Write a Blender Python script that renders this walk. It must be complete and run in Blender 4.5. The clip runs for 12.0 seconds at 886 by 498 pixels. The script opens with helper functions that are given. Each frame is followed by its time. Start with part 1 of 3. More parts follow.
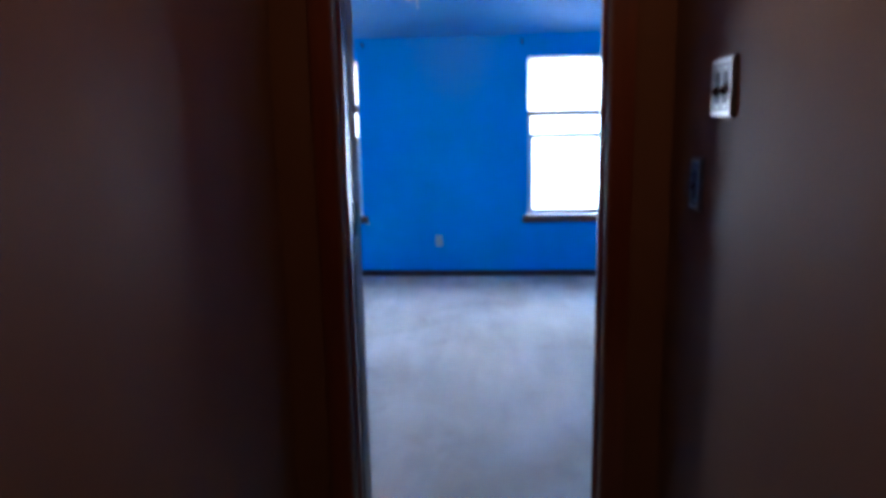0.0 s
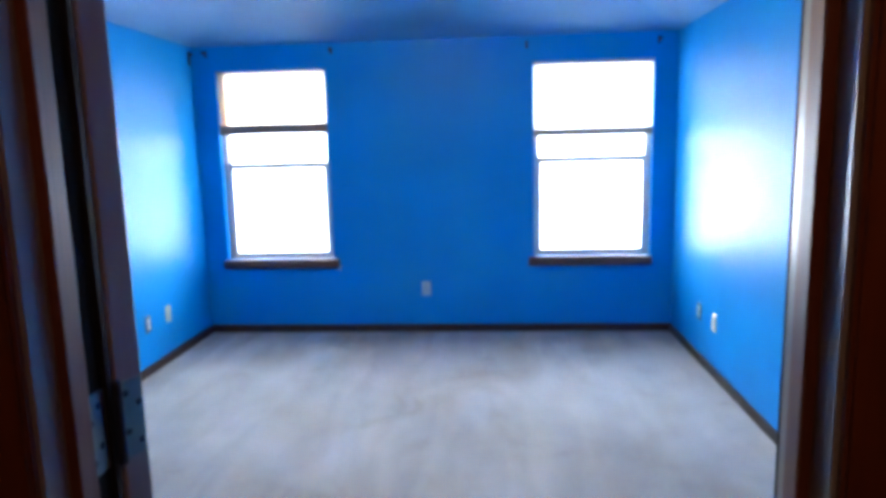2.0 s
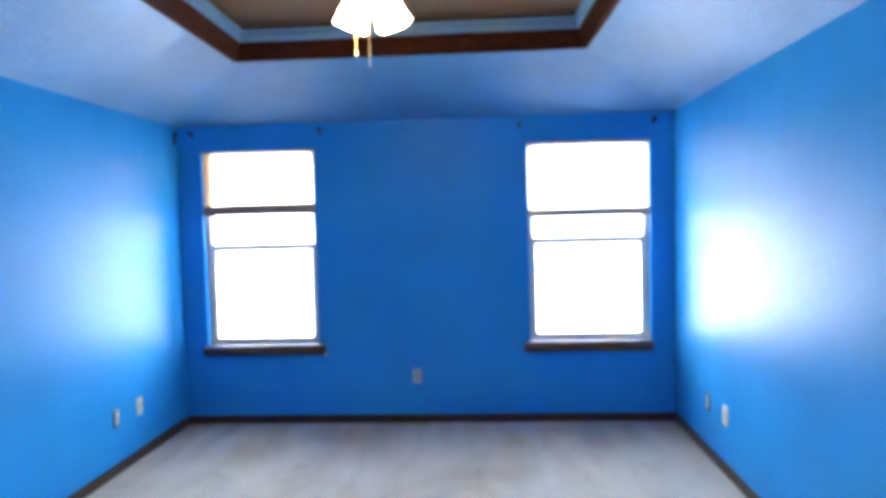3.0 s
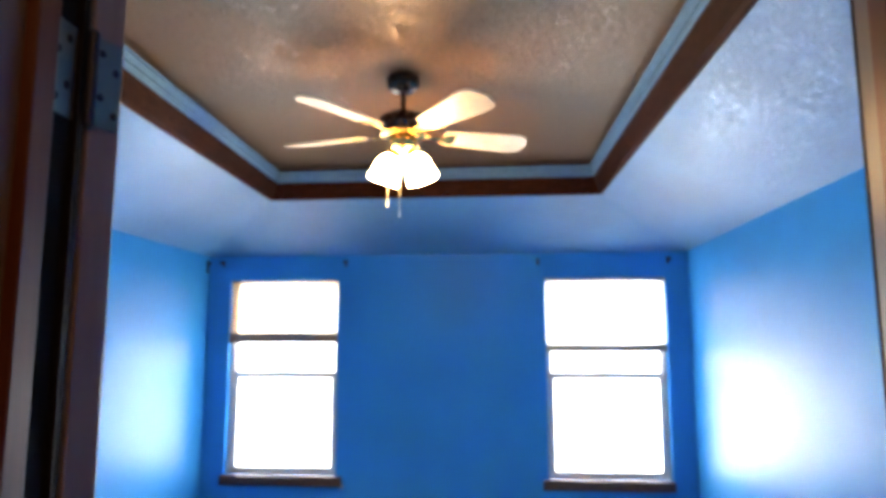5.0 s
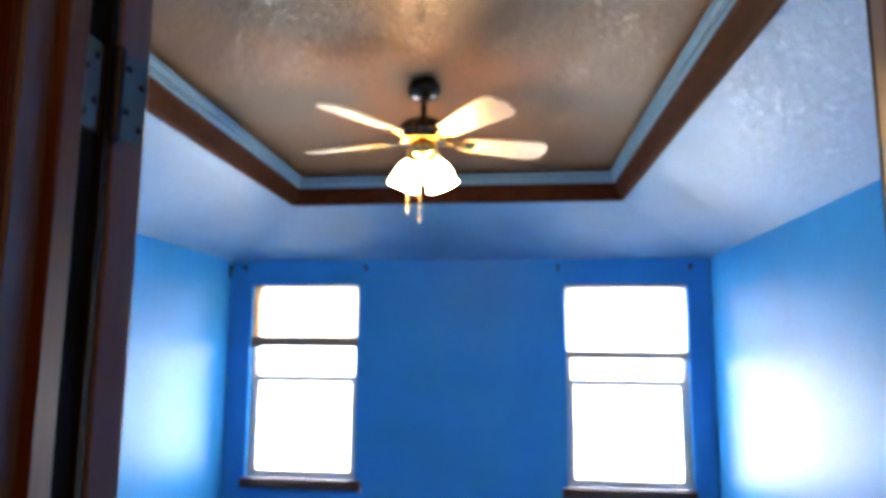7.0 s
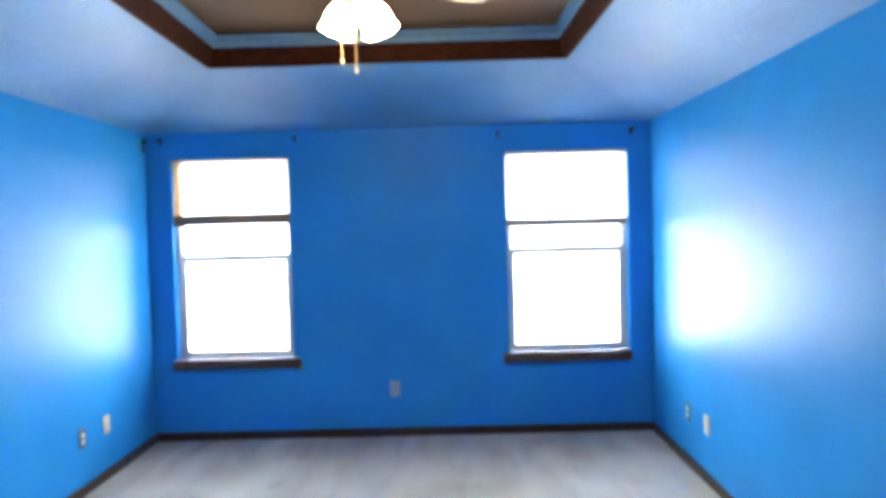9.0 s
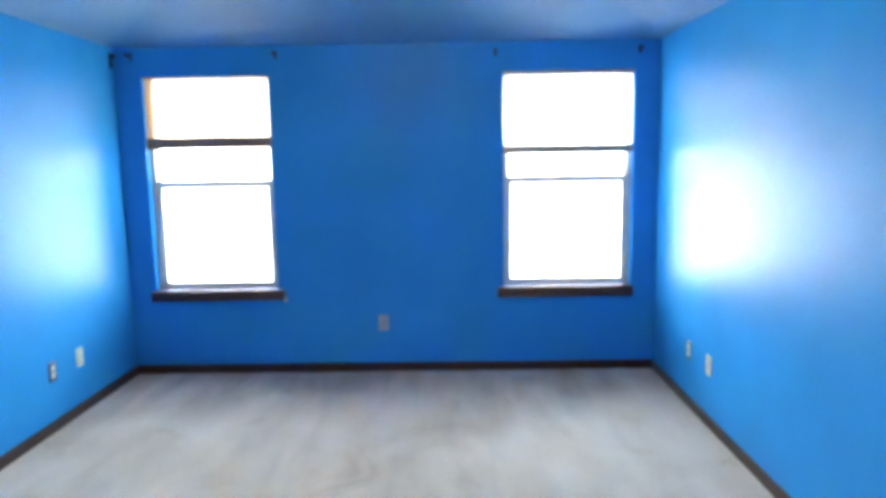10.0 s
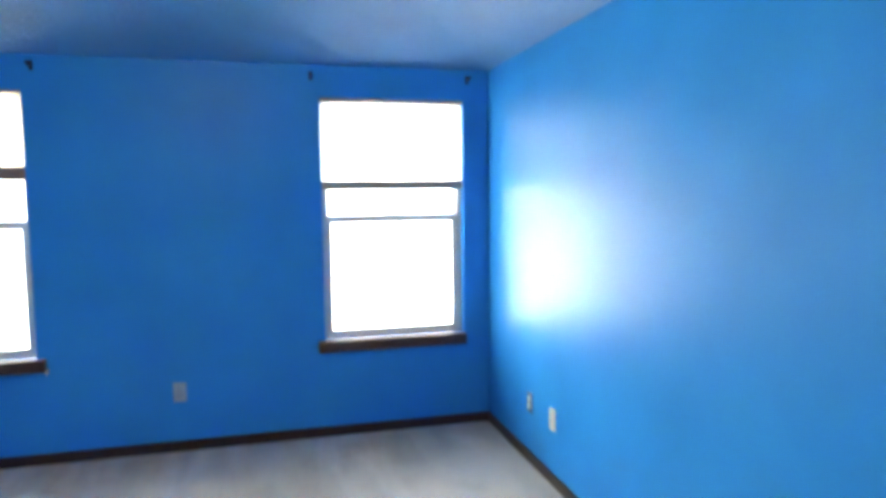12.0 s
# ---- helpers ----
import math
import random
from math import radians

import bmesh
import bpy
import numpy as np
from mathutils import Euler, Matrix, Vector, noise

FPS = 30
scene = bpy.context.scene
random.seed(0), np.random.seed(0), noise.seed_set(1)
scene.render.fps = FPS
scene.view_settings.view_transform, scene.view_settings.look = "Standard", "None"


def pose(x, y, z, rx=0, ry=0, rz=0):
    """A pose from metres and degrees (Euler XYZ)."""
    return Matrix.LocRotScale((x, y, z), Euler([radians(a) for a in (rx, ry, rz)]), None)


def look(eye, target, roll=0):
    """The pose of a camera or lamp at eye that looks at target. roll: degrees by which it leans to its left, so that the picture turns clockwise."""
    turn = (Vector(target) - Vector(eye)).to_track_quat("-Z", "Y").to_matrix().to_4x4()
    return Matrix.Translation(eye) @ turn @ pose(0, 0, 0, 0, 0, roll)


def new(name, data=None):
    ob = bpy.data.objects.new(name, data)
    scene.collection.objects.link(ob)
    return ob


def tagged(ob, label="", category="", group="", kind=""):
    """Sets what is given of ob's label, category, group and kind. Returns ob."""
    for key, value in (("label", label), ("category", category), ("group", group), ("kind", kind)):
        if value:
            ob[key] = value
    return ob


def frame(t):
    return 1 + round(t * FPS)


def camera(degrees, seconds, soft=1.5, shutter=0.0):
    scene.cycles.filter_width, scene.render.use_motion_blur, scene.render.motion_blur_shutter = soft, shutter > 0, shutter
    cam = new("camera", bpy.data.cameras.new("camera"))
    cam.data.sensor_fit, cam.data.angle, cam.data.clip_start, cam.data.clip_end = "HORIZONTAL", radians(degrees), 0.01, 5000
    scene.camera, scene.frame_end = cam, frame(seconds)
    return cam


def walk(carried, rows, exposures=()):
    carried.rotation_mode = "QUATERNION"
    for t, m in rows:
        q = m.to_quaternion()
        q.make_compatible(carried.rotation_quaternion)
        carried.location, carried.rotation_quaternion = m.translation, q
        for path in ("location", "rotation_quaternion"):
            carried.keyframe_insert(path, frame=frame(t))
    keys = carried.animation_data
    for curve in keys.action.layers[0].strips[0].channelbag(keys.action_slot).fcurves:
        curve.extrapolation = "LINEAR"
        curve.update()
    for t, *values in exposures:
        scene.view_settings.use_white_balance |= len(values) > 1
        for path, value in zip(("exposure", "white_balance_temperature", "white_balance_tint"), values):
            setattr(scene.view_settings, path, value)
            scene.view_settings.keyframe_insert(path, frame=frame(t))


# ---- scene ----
cam = camera(67.0, 12.0, soft=4.6)
PATH = [
    (0, (2.32, -6.469, 1.469), (2.171, -4.508, 1.106), -1.1),
    (0.5, (2.354, -6.13, 1.459), (2.331, -4.159, 1.118), -3.5),
    (1, (2.39, -5.813, 1.467), (2.293, -3.856, 1.069), -0.4),
    (1.5, (2.339, -5.512, 1.526), (2.28, -3.539, 1.205), -1.6),
    (2, (2.333, -5.232, 1.501), (2.182, -3.262, 1.189), -1.4),
    (2.5, (2.28, -5.015, 1.491), (2.13, -3.046, 1.171), -0.5),
    (2.7, (2.316, -4.998, 1.51), (2.193, -3.015, 1.278), -1.6),
    (4.3, (2.32, -5.112, 1.608), (2.195, -3.119, 1.712), -1.0),
    (4.5, (2.313, -5.123, 1.626), (2.188, -3.132, 1.772), -0.9),
    (5, (2.31, -5.147, 1.63), (2.141, -3.172, 1.897), -0.1),
    (5.5, (2.313, -5.173, 1.631), (2.12, -3.215, 1.991), 0.3),
    (6, (2.316, -5.183, 1.63), (2.099, -3.23, 2.002), 0.5),
    (6.5, (2.311, -5.171, 1.631), (2.077, -3.211, 1.954), 0.4),
    (6.7, (2.314, -5.163, 1.637), (2.076, -3.201, 1.946), 0.6),
    (8.3, (2.318, -5.087, 1.61), (2.166, -3.097, 1.739), -1.0),
    (8.5, (2.281, -5.053, 1.601), (2.155, -3.061, 1.718), -0.6),
    (9, (2.223, -4.945, 1.556), (2.204, -2.946, 1.487), -1.5),
    (9.5, (2.198, -4.808, 1.518), (2.304, -2.827, 1.263), 0.5),
    (10, (2.285, -4.665, 1.515), (2.259, -2.684, 1.245), -0.9),
    (10.5, (2.232, -4.489, 1.505), (2.292, -2.506, 1.249), -1.0),
    (11, (2.223, -4.333, 1.53), (2.478, -2.362, 1.311), -0.2),
    (11.5, (2.295, -4.222, 1.511), (2.57, -2.25, 1.32), -0.9),
    (12, (2.329, -4.142, 1.509), (2.831, -2.213, 1.343), -0.6),
]
walk(cam, [(t, look(eye, target, roll)) for t, eye, target, roll in PATH], exposures=[(0, 0.84, 5100, 10), (1, 0.86, 5250, 10), (2, 0.94, 5800, 10), (4.5, 0.92, 7200, 10), (6.5, 0.91, 7250, 10), (9, 1.10, 6900, 6), (12, 1.04, 7300, 4)])

# ---------------- world, lights, exposure ----------------
world = bpy.data.worlds.new("world")
scene.world = world
world.use_nodes = True
wn = world.node_tree
sky = wn.nodes.new("ShaderNodeTexSky")
sky.sky_type, sky.sun_disc = "NISHITA", False
sky.sun_elevation, sky.sun_rotation = radians(38), radians(200)
wn.nodes["Background"].inputs["Strength"].default_value = 0.1
wn.links.new(sky.outputs[0], wn.nodes["Background"].inputs[0])


def window_light(x0, x1, z0, z1, y, watts):
    """Daylight that enters by one window."""
    data = bpy.data.lights.new("window_daylight", "AREA")
    data.shape, data.size, data.size_y = "RECTANGLE", x1 - x0, z1 - z0
    data.energy, data.color = watts, (0.93, 0.97, 1.0)
    ob = new("window_daylight", data)
    ob.matrix_world = look(((x0 + x1) / 2, y, (z0 + z1) / 2), ((x0 + x1) / 2, y - 1, (z0 + z1) / 2))
    return ob


window_light(-0.75, 1.25, -0.90, 2.60, 0.80, 345)
window_light(2.45, 4.45, -0.90, 2.60, 0.80, 355)


# ---------------- materials ----------------
def principled(name, color, rough=0.5, metal=0.0, spec=0.5):
    m = bpy.data.materials.new(name)
    m.use_nodes = True
    b = m.node_tree.nodes["Principled BSDF"]
    b.inputs["Base Color"].default_value = (*color, 1)
    b.inputs["Roughness"].default_value = rough
    b.inputs["Metallic"].default_value = metal
    b.inputs["Specular IOR Level"].default_value = spec
    return m, m.node_tree, b


def coords(nt, stretch=(1, 1, 1)):
    c = nt.nodes.new("ShaderNodeNewGeometry")
    mp = nt.nodes.new("ShaderNodeMapping")
    mp.inputs["Scale"].default_value = stretch
    nt.links.new(c.outputs["Position"], mp.inputs[0])
    return mp.outputs[0]


def noise_node(nt, vec, scale, detail=4, rough=0.55, distort=0.0):
    n = nt.nodes.new("ShaderNodeTexNoise")
    n.inputs["Scale"].default_value, n.inputs["Detail"].default_value = scale, detail
    n.inputs["Roughness"].default_value, n.inputs["Distortion"].default_value = rough, distort
    nt.links.new(vec, n.inputs["Vector"])
    return n.outputs["Fac"]


def ramp(nt, fac, stops):
    r = nt.nodes.new("ShaderNodeValToRGB")
    els = r.color_ramp.elements
    while len(els) < len(stops):
        els.new(0.5)
    for e, (p, c) in zip(els, stops):
        e.position, e.color = p, (*c, 1) if len(c) == 3 else c
    nt.links.new(fac, r.inputs[0])
    return r.outputs[0]


def blend(nt, a, b, fac, mode="MIX"):
    n = nt.nodes.new("ShaderNodeMix")
    n.data_type, n.blend_type = "RGBA", mode
    if isinstance(fac, float):
        n.inputs[0].default_value = fac
    else:
        nt.links.new(fac, n.inputs[0])
    nt.links.new(a, n.inputs[6])
    nt.links.new(b, n.inputs[7])
    return n.outputs[2]


def bump(nt, b, height, strength, distance, below=None):
    n = nt.nodes.new("ShaderNodeBump")
    n.inputs["Strength"].default_value, n.inputs["Distance"].default_value = strength, distance
    nt.links.new(height, n.inputs["Height"])
    if below is not None:
        nt.links.new(below, n.inputs["Normal"])
    nt.links.new(n.outputs[0], b.inputs["Normal"])
    return n.outputs[0]


def span(nt, fac, lo, hi):
    n = nt.nodes.new("ShaderNodeMapRange")
    n.inputs["To Min"].default_value, n.inputs["To Max"].default_value = lo, hi
    nt.links.new(fac, n.inputs[0])
    return n.outputs[0]


def scaled(color, k):
    return tuple(min(1, c * k) for c in color)


def wall_paint(name, color, rough, spec=0.5, grain=0.0006):
    """Rolled satin wall paint: faint patches, roller stipple, uneven sheen."""
    m, nt, b = principled(name, color, rough, 0, spec)
    v = coords(nt)
    big = noise_node(nt, v, 1.6, 3)
    nt.links.new(ramp(nt, big, [(0.3, scaled(color, 0.93)), (0.7, scaled(color, 1.06))]), b.inputs["Base Color"])
    nt.links.new(span(nt, noise_node(nt, v, 5, 4), rough - 0.05, rough + 0.06), b.inputs["Roughness"])
    first = bump(nt, b, noise_node(nt, v, 160, 3), 0.35, grain)
    bump(nt, b, noise_node(nt, v, 7, 2), 0.25, 0.004, first)
    return m


def textured_ceiling(name, color, rough, spec=0.5, relief=0.007):
    """Brushed drywall texture in short curved ridges under paint."""
    m, nt, b = principled(name, color, rough, 0, spec)
    v = coords(nt)
    nt.links.new(ramp(nt, noise_node(nt, v, 2.2, 4), [(0.3, scaled(color, 0.9)), (0.7, scaled(color, 1.08))]), b.inputs["Base Color"])
    ridges = noise_node(nt, v, 30, 3, 0.6, 1.5)
    cut = ramp(nt, ridges, [(0.42, (0, 0, 0)), (0.5, (1, 1, 1)), (0.56, (0.75, 0.75, 0.75)), (0.66, (0.1, 0.1, 0.1))])
    first = bump(nt, b, cut, 1.0, relief)
    bump(nt, b, noise_node(nt, v, 60, 4), 0.6, 0.0025, first)
    return m


def stained_wood(name, dark, light, rough, along=(1, 1, 0.06), coat=0.0):
    m, nt, b = principled(name, dark, rough)
    v = coords(nt, along)
    grain = noise_node(nt, v, 42, 6, 0.65, 0.6)
    nt.links.new(ramp(nt, grain, [(0.3, dark), (0.72, light)]), b.inputs["Base Color"])
    nt.links.new(span(nt, noise_node(nt, v, 9, 3), rough - 0.07, rough + 0.09), b.inputs["Roughness"])
    b.inputs["Coat Weight"].default_value, b.inputs["Coat Roughness"].default_value = coat, 0.2
    bump(nt, b, grain, 0.2, 0.0012)
    return m


def worn_plain(name, color, rough, metal=0.0, spec=0.5):
    m, nt, b = principled(name, color, rough, metal, spec)
    v = coords(nt)
    nt.links.new(ramp(nt, noise_node(nt, v, 30, 4), [(0.35, scaled(color, 0.86)), (0.65, scaled(color, 1.05))]), b.inputs["Base Color"])
    nt.links.new(span(nt, noise_node(nt, v, 60, 3), max(0.02, rough - 0.06), rough + 0.08), b.inputs["Roughness"])
    return m


BLUE = (0.018, 0.245, 0.66)
blue_paint = wall_paint("blue_satin_paint", BLUE, 0.40, 0.075)
hall_paint = wall_paint("brown_hall_paint", (0.118, 0.055, 0.031), 0.56, 0.045)
hall_ceiling_paint = wall_paint("hall_ceiling_paint", (0.55, 0.5, 0.44), 0.7)
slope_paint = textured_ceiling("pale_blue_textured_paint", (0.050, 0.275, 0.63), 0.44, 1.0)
tray_paint = textured_ceiling("taupe_textured_paint", (0.165, 0.088, 0.041), 0.43, 0.50, 0.0105)
brown_rail = stained_wood("dark_brown_trim_wood", (0.018, 0.0055, 0.003), (0.046, 0.014, 0.007), 0.62, (0.25, 0.25, 1))
brown_rail.node_tree.nodes["Principled BSDF"].inputs["Specular IOR Level"].default_value = 0.08
sill_wood = stained_wood("dark_brown_sill_wood", (0.03, 0.014, 0.010), (0.075, 0.036, 0.026), 0.33, (0.08, 1, 1))
base_wood = stained_wood("black_brown_baseboard_wood", (0.016, 0.009, 0.008), (0.04, 0.022, 0.018), 0.45, (0.2, 0.2, 1))
# Near-black: the shade of the door gap is put into this wood's colour.
gap_shade_wood = stained_wood("shade_black_wood", (0.006, 0.005, 0.005), (0.013, 0.010, 0.009), 0.65)
gap_shade_wood.node_tree.nodes["Principled BSDF"].inputs["Specular IOR Level"].default_value = 0.1
casing_wood = stained_wood("red_brown_casing_wood", (0.075, 0.015, 0.003), (0.135, 0.030, 0.007), 0.36)
jamb_wood = stained_wood("dark_jamb_wood", (0.150, 0.122, 0.108), (0.215, 0.175, 0.155), 0.34, (1, 1, 0.06), 0.35)
door_wood = stained_wood("taupe_door_wood", (0.20, 0.16, 0.145), (0.27, 0.22, 0.20), 0.42)
white_crown = worn_plain("pale_crown_paint", (0.11, 0.27, 0.48), 0.45, 0, 0.25)
vinyl = worn_plain("white_window_vinyl", (0.58, 0.59, 0.62), 0.45)
white_plastic = worn_plain("white_plastic", (0.78, 0.78, 0.76), 0.35)
cream_plastic = worn_plain("cream_plastic", (0.62, 0.61, 0.53), 0.38)
# White plastic with the window wall's bluish shade put into its colour.
shade_tint_plastic = worn_plain("shade_tinted_white_plastic", (0.34, 0.45, 0.57), 0.45)
slate_plastic = worn_plain("slate_blue_plastic", (0.06, 0.10, 0.20), 0.35)
dark_hole = worn_plain("dark_slot", (0.015, 0.015, 0.016), 0.6)
switch_metal = worn_plain("dark_nickel_plate_metal", (0.11, 0.10, 0.095), 0.36, 0.8)
rim_metal = worn_plain("nickel_rim_metal", (0.34, 0.31, 0.29), 0.28, 0.95)
steel = worn_plain("nickel_plate_metal", (0.50, 0.48, 0.44), 0.40, 0.9)
hinge_metal = worn_plain("dull_hinge_metal", (0.22, 0.25, 0.23), 0.38, 0.8)
black_iron = worn_plain("black_bracket_metal", (0.012, 0.016, 0.03), 0.5, 0.3)
nickel_dark = worn_plain("dark_nickel_metal", (0.10, 0.085, 0.075), 0.25, 0.9)
chain_brass = worn_plain("pale_brass_chain", (0.85, 0.66, 0.38), 0.5, 0.2)
brass = worn_plain("polished_brass", (0.80, 0.52, 0.18), 0.2, 1.0)
blade_paint = worn_plain("cream_blade_paint", (0.54, 0.46, 0.35), 0.42)


def carpet_material():
    m, nt, b = principled("grey_beige_carpet", (0.4, 0.37, 0.34), 0.95, 0, 0.1)
    v = coords(nt)
    patches = ramp(nt, noise_node(nt, coords(nt, (1, 0.8, 1)), 1.5, 4, 0.5, 0.5), [(0.32, (0.282, 0.290, 0.268)), (0.5, (0.350, 0.368, 0.358)), (0.68, (0.405, 0.430, 0.436))])
    sweeps = ramp(nt, noise_node(nt, coords(nt, (2.4, 0.45, 1)), 2.6, 3, 0.5, 0.7), [(0.36, (0.90, 0.90, 0.90)), (0.62, (1.04, 1.04, 1.04))])
    tufts = ramp(nt, noise_node(nt, v, 120, 3, 0.7), [(0.3, (0.78, 0.78, 0.78)), (0.7, (1.14, 1.14, 1.14))])
    stains = ramp(nt, noise_node(nt, v, 2.3, 5, 0.6, 1.0), [(0.58, (1, 1, 1)), (0.72, (0.78, 0.75, 0.67))])
    c = blend(nt, patches, sweeps, 1.0, "MULTIPLY")
    c = blend(nt, c, tufts, 0.75, "MULTIPLY")
    c = blend(nt, c, stains, 0.8, "MULTIPLY")
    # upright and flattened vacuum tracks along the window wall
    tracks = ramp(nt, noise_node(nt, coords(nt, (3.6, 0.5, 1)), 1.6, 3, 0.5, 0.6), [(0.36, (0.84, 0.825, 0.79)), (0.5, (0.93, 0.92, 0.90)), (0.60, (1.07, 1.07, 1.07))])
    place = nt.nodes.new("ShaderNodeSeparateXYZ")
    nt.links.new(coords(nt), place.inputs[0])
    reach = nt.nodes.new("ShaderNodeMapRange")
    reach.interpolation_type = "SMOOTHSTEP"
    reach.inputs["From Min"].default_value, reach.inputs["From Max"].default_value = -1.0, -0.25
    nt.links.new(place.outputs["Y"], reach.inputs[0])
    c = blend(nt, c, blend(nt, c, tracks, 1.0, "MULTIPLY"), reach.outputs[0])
    nt.links.new(c, b.inputs["Base Color"])
    b.inputs["Sheen Weight"].default_value = 0.25
    first = bump(nt, b, noise_node(nt, v, 150, 3, 0.8), 0.8, 0.006)
    bump(nt, b, noise_node(nt, coords(nt, (1.3, 0.9, 1)), 6, 3), 0.4, 0.012, first)
    return m


def blind_material(name, color, through_part=0.6):
    """Woven fabric that daylight shines through."""
    m = bpy.data.materials.new(name)
    m.use_nodes = True
    nt = m.node_tree
    nt.nodes.remove(nt.nodes["Principled BSDF"])
    out = nt.nodes["Material Output"]
    d, t, mix = (nt.nodes.new(k) for k in ("ShaderNodeBsdfDiffuse", "ShaderNodeBsdfTranslucent", "ShaderNodeMixShader"))
    weave = noise_node(nt, coords(nt, (1, 1, 9)), 120, 3)
    col = ramp(nt, weave, [(0.3, scaled(color, 0.85)), (0.7, color)])
    nt.links.new(col, d.inputs[0])
    nt.links.new(col, t.inputs[0])
    mix.inputs[0].default_value = through_part
    nt.links.new(d.outputs[0], mix.inputs[1])
    nt.links.new(t.outputs[0], mix.inputs[2])
    nt.links.new(mix.outputs[0], out.inputs[0])
    return m


def glass_material():
    m = bpy.data.materials.new("window_glass")
    m.use_nodes = True
    nt = m.node_tree
    nt.nodes.remove(nt.nodes["Principled BSDF"])
    tr, gl, mix, fr = (nt.nodes.new(k) for k in ("ShaderNodeBsdfTransparent", "ShaderNodeBsdfGlossy", "ShaderNodeMixShader", "ShaderNodeFresnel"))
    gl.inputs["Roughness"].default_value = 0.02
    nt.links.new(fr.outputs[0], mix.inputs[0])
    nt.links.new(tr.outputs[0], mix.inputs[1])
    nt.links.new(gl.outputs[0], mix.inputs[2])
    nt.links.new(mix.outputs[0], nt.nodes["Material Output"].inputs[0])
    return m


def shade_material():
    """Frosted glass lit from inside."""
    m, nt, b = principled("lit_frosted_glass", (0.9, 0.86, 0.78), 0.35)
    v = coords(nt)
    nt.links.new(ramp(nt, noise_node(nt, v, 25, 3), [(0.3, (1.0, 0.60, 0.27)), (0.7, (1.0, 0.66, 0.34))]), b.inputs["Emission Color"])
    b.inputs["Emission Strength"].default_value = 78
    return m


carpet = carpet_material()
tan_fabric = blind_material("tan_blind_fabric", (0.78, 0.69, 0.56), 0.55)
white_fabric = blind_material("white_blind_fabric", (0.80, 0.79, 0.77), 0.55)
glass = glass_material()
lit_glass = shade_material()


# ---------------- mesh helpers ----------------
def box(bm, x0, x1, y0, y1, z0, z1, bevel=0.0):
    r = bmesh.ops.create_cube(bm, size=1.0, matrix=Matrix.Translation(((x0 + x1) / 2, (y0 + y1) / 2, (z0 + z1) / 2)) @ Matrix.Diagonal((x1 - x0, y1 - y0, z1 - z0, 1)))
    if bevel:
        edges = list({e for v in r["verts"] for e in v.link_edges})
        bmesh.ops.bevel(bm, geom=edges, offset=bevel, segments=2, profile=0.5, affect="EDGES")
    return bm


def boxed(*args, bevel=0.0):
    return box(bmesh.new(), *args, bevel=bevel)


def lathe(bm, profile, segs=32, m=Matrix(), arc_wobble=0.0, lobes=0):
    """Turns (radius, height) pairs round the z axis."""
    rings = []
    for k, (r, z) in enumerate(profile):
        ring = []
        for i in range(segs):
            a = 2 * math.pi * i / segs
            rr = r * (1 + arc_wobble * (k / len(profile)) * math.cos(lobes * a))
            ring.append(bm.verts.new(m @ Vector((rr * math.cos(a), rr * math.sin(a), z))))
        rings.append(ring)
    for a, b in zip(rings, rings[1:]):
        for i in range(segs):
            bm.faces.new((a[i], a[(i + 1) % segs], b[(i + 1) % segs], b[i]))
    return rings


def lathe_closed(profile, segs=32, m=Matrix()):
    bm = bmesh.new()
    rings = lathe(bm, profile, segs, m)
    for ring in (rings[0], rings[-1]):
        bm.faces.new(ring)
    bmesh.ops.recalc_face_normals(bm, faces=bm.faces)
    return bm


SKEW = 0.023                            # the tray's long sides run this much off square


def skewed(bm, y1):
    for v in bm.verts:
        v.co.x += SKEW * (y1 - v.co.y)
    return bm


def mitred_ring(profile, x0, x1, y0, y1):
    """A moulding round a slightly skewed rectangle; profile: closed (inset, z) pairs."""
    bm = bmesh.new()
    rows = [[bm.verts.new(p) for p in ((x0 + d, y0 + d, z), (x1 - d, y0 + d, z), (x1 - d, y1 - d, z), (x0 + d, y1 - d, z))] for d, z in profile]
    n = len(rows)
    for i in range(n):
        a, b = rows[i], rows[(i + 1) % n]
        for k in range(4):
            bm.faces.new((a[k], a[(k + 1) % 4], b[(k + 1) % 4], b[k]))
    bmesh.ops.recalc_face_normals(bm, faces=bm.faces)
    return skewed(bm, y1)


def part(name, bm, material, parent=None, label="", smooth=False):
    me = bpy.data.meshes.new(name)
    bm.normal_update()
    bm.to_mesh(me)
    bm.free()
    me.materials.append(material)
    if smooth:
        me.shade_smooth()
        me.set_sharp_from_angle(angle=radians(38))
    ob = new(name, me)
    if parent is not None:
        ob.parent = parent
    if label:
        tagged(ob, label)
    return ob


def thing(name, m, label, category, group="", kind=""):
    ob = new(name)
    ob.empty_display_size = 0.05
    ob.matrix_world = m
    return tagged(ob, label, category, group, kind)


def structure(name, bm, material, label, category, smooth=False):
    return tagged(part(name, bm, material, smooth=smooth), label, category, kind="structure")


# ---------------- the room's shell ----------------
W, WALL_Z = 3.715, 2.285                 # room width, height of the walls
DOOR_IN, DOOR_OUT = -4.573, -4.670      # the two faces of the wall with the door
JAMB_L, JAMB_R, DOOR_Z = 1.909, 2.619, 2.10
HALL_L, HALL_R, HALL_END = 1.735, 2.785, -8.9
WIN_L, WIN_R = (0.177, 1.050), (2.648, 3.546)
WIN_Z0, WIN_Z1, OUT = 0.590, 2.092, 0.15
TRAY = (0.752, 2.978, -3.79, -0.741)     # lower edge of the tray, x0 x1 y0 y1
EDGE_Z, TOP_Z = 2.590, 2.795
MID = (DOOR_IN + DOOR_OUT) / 2

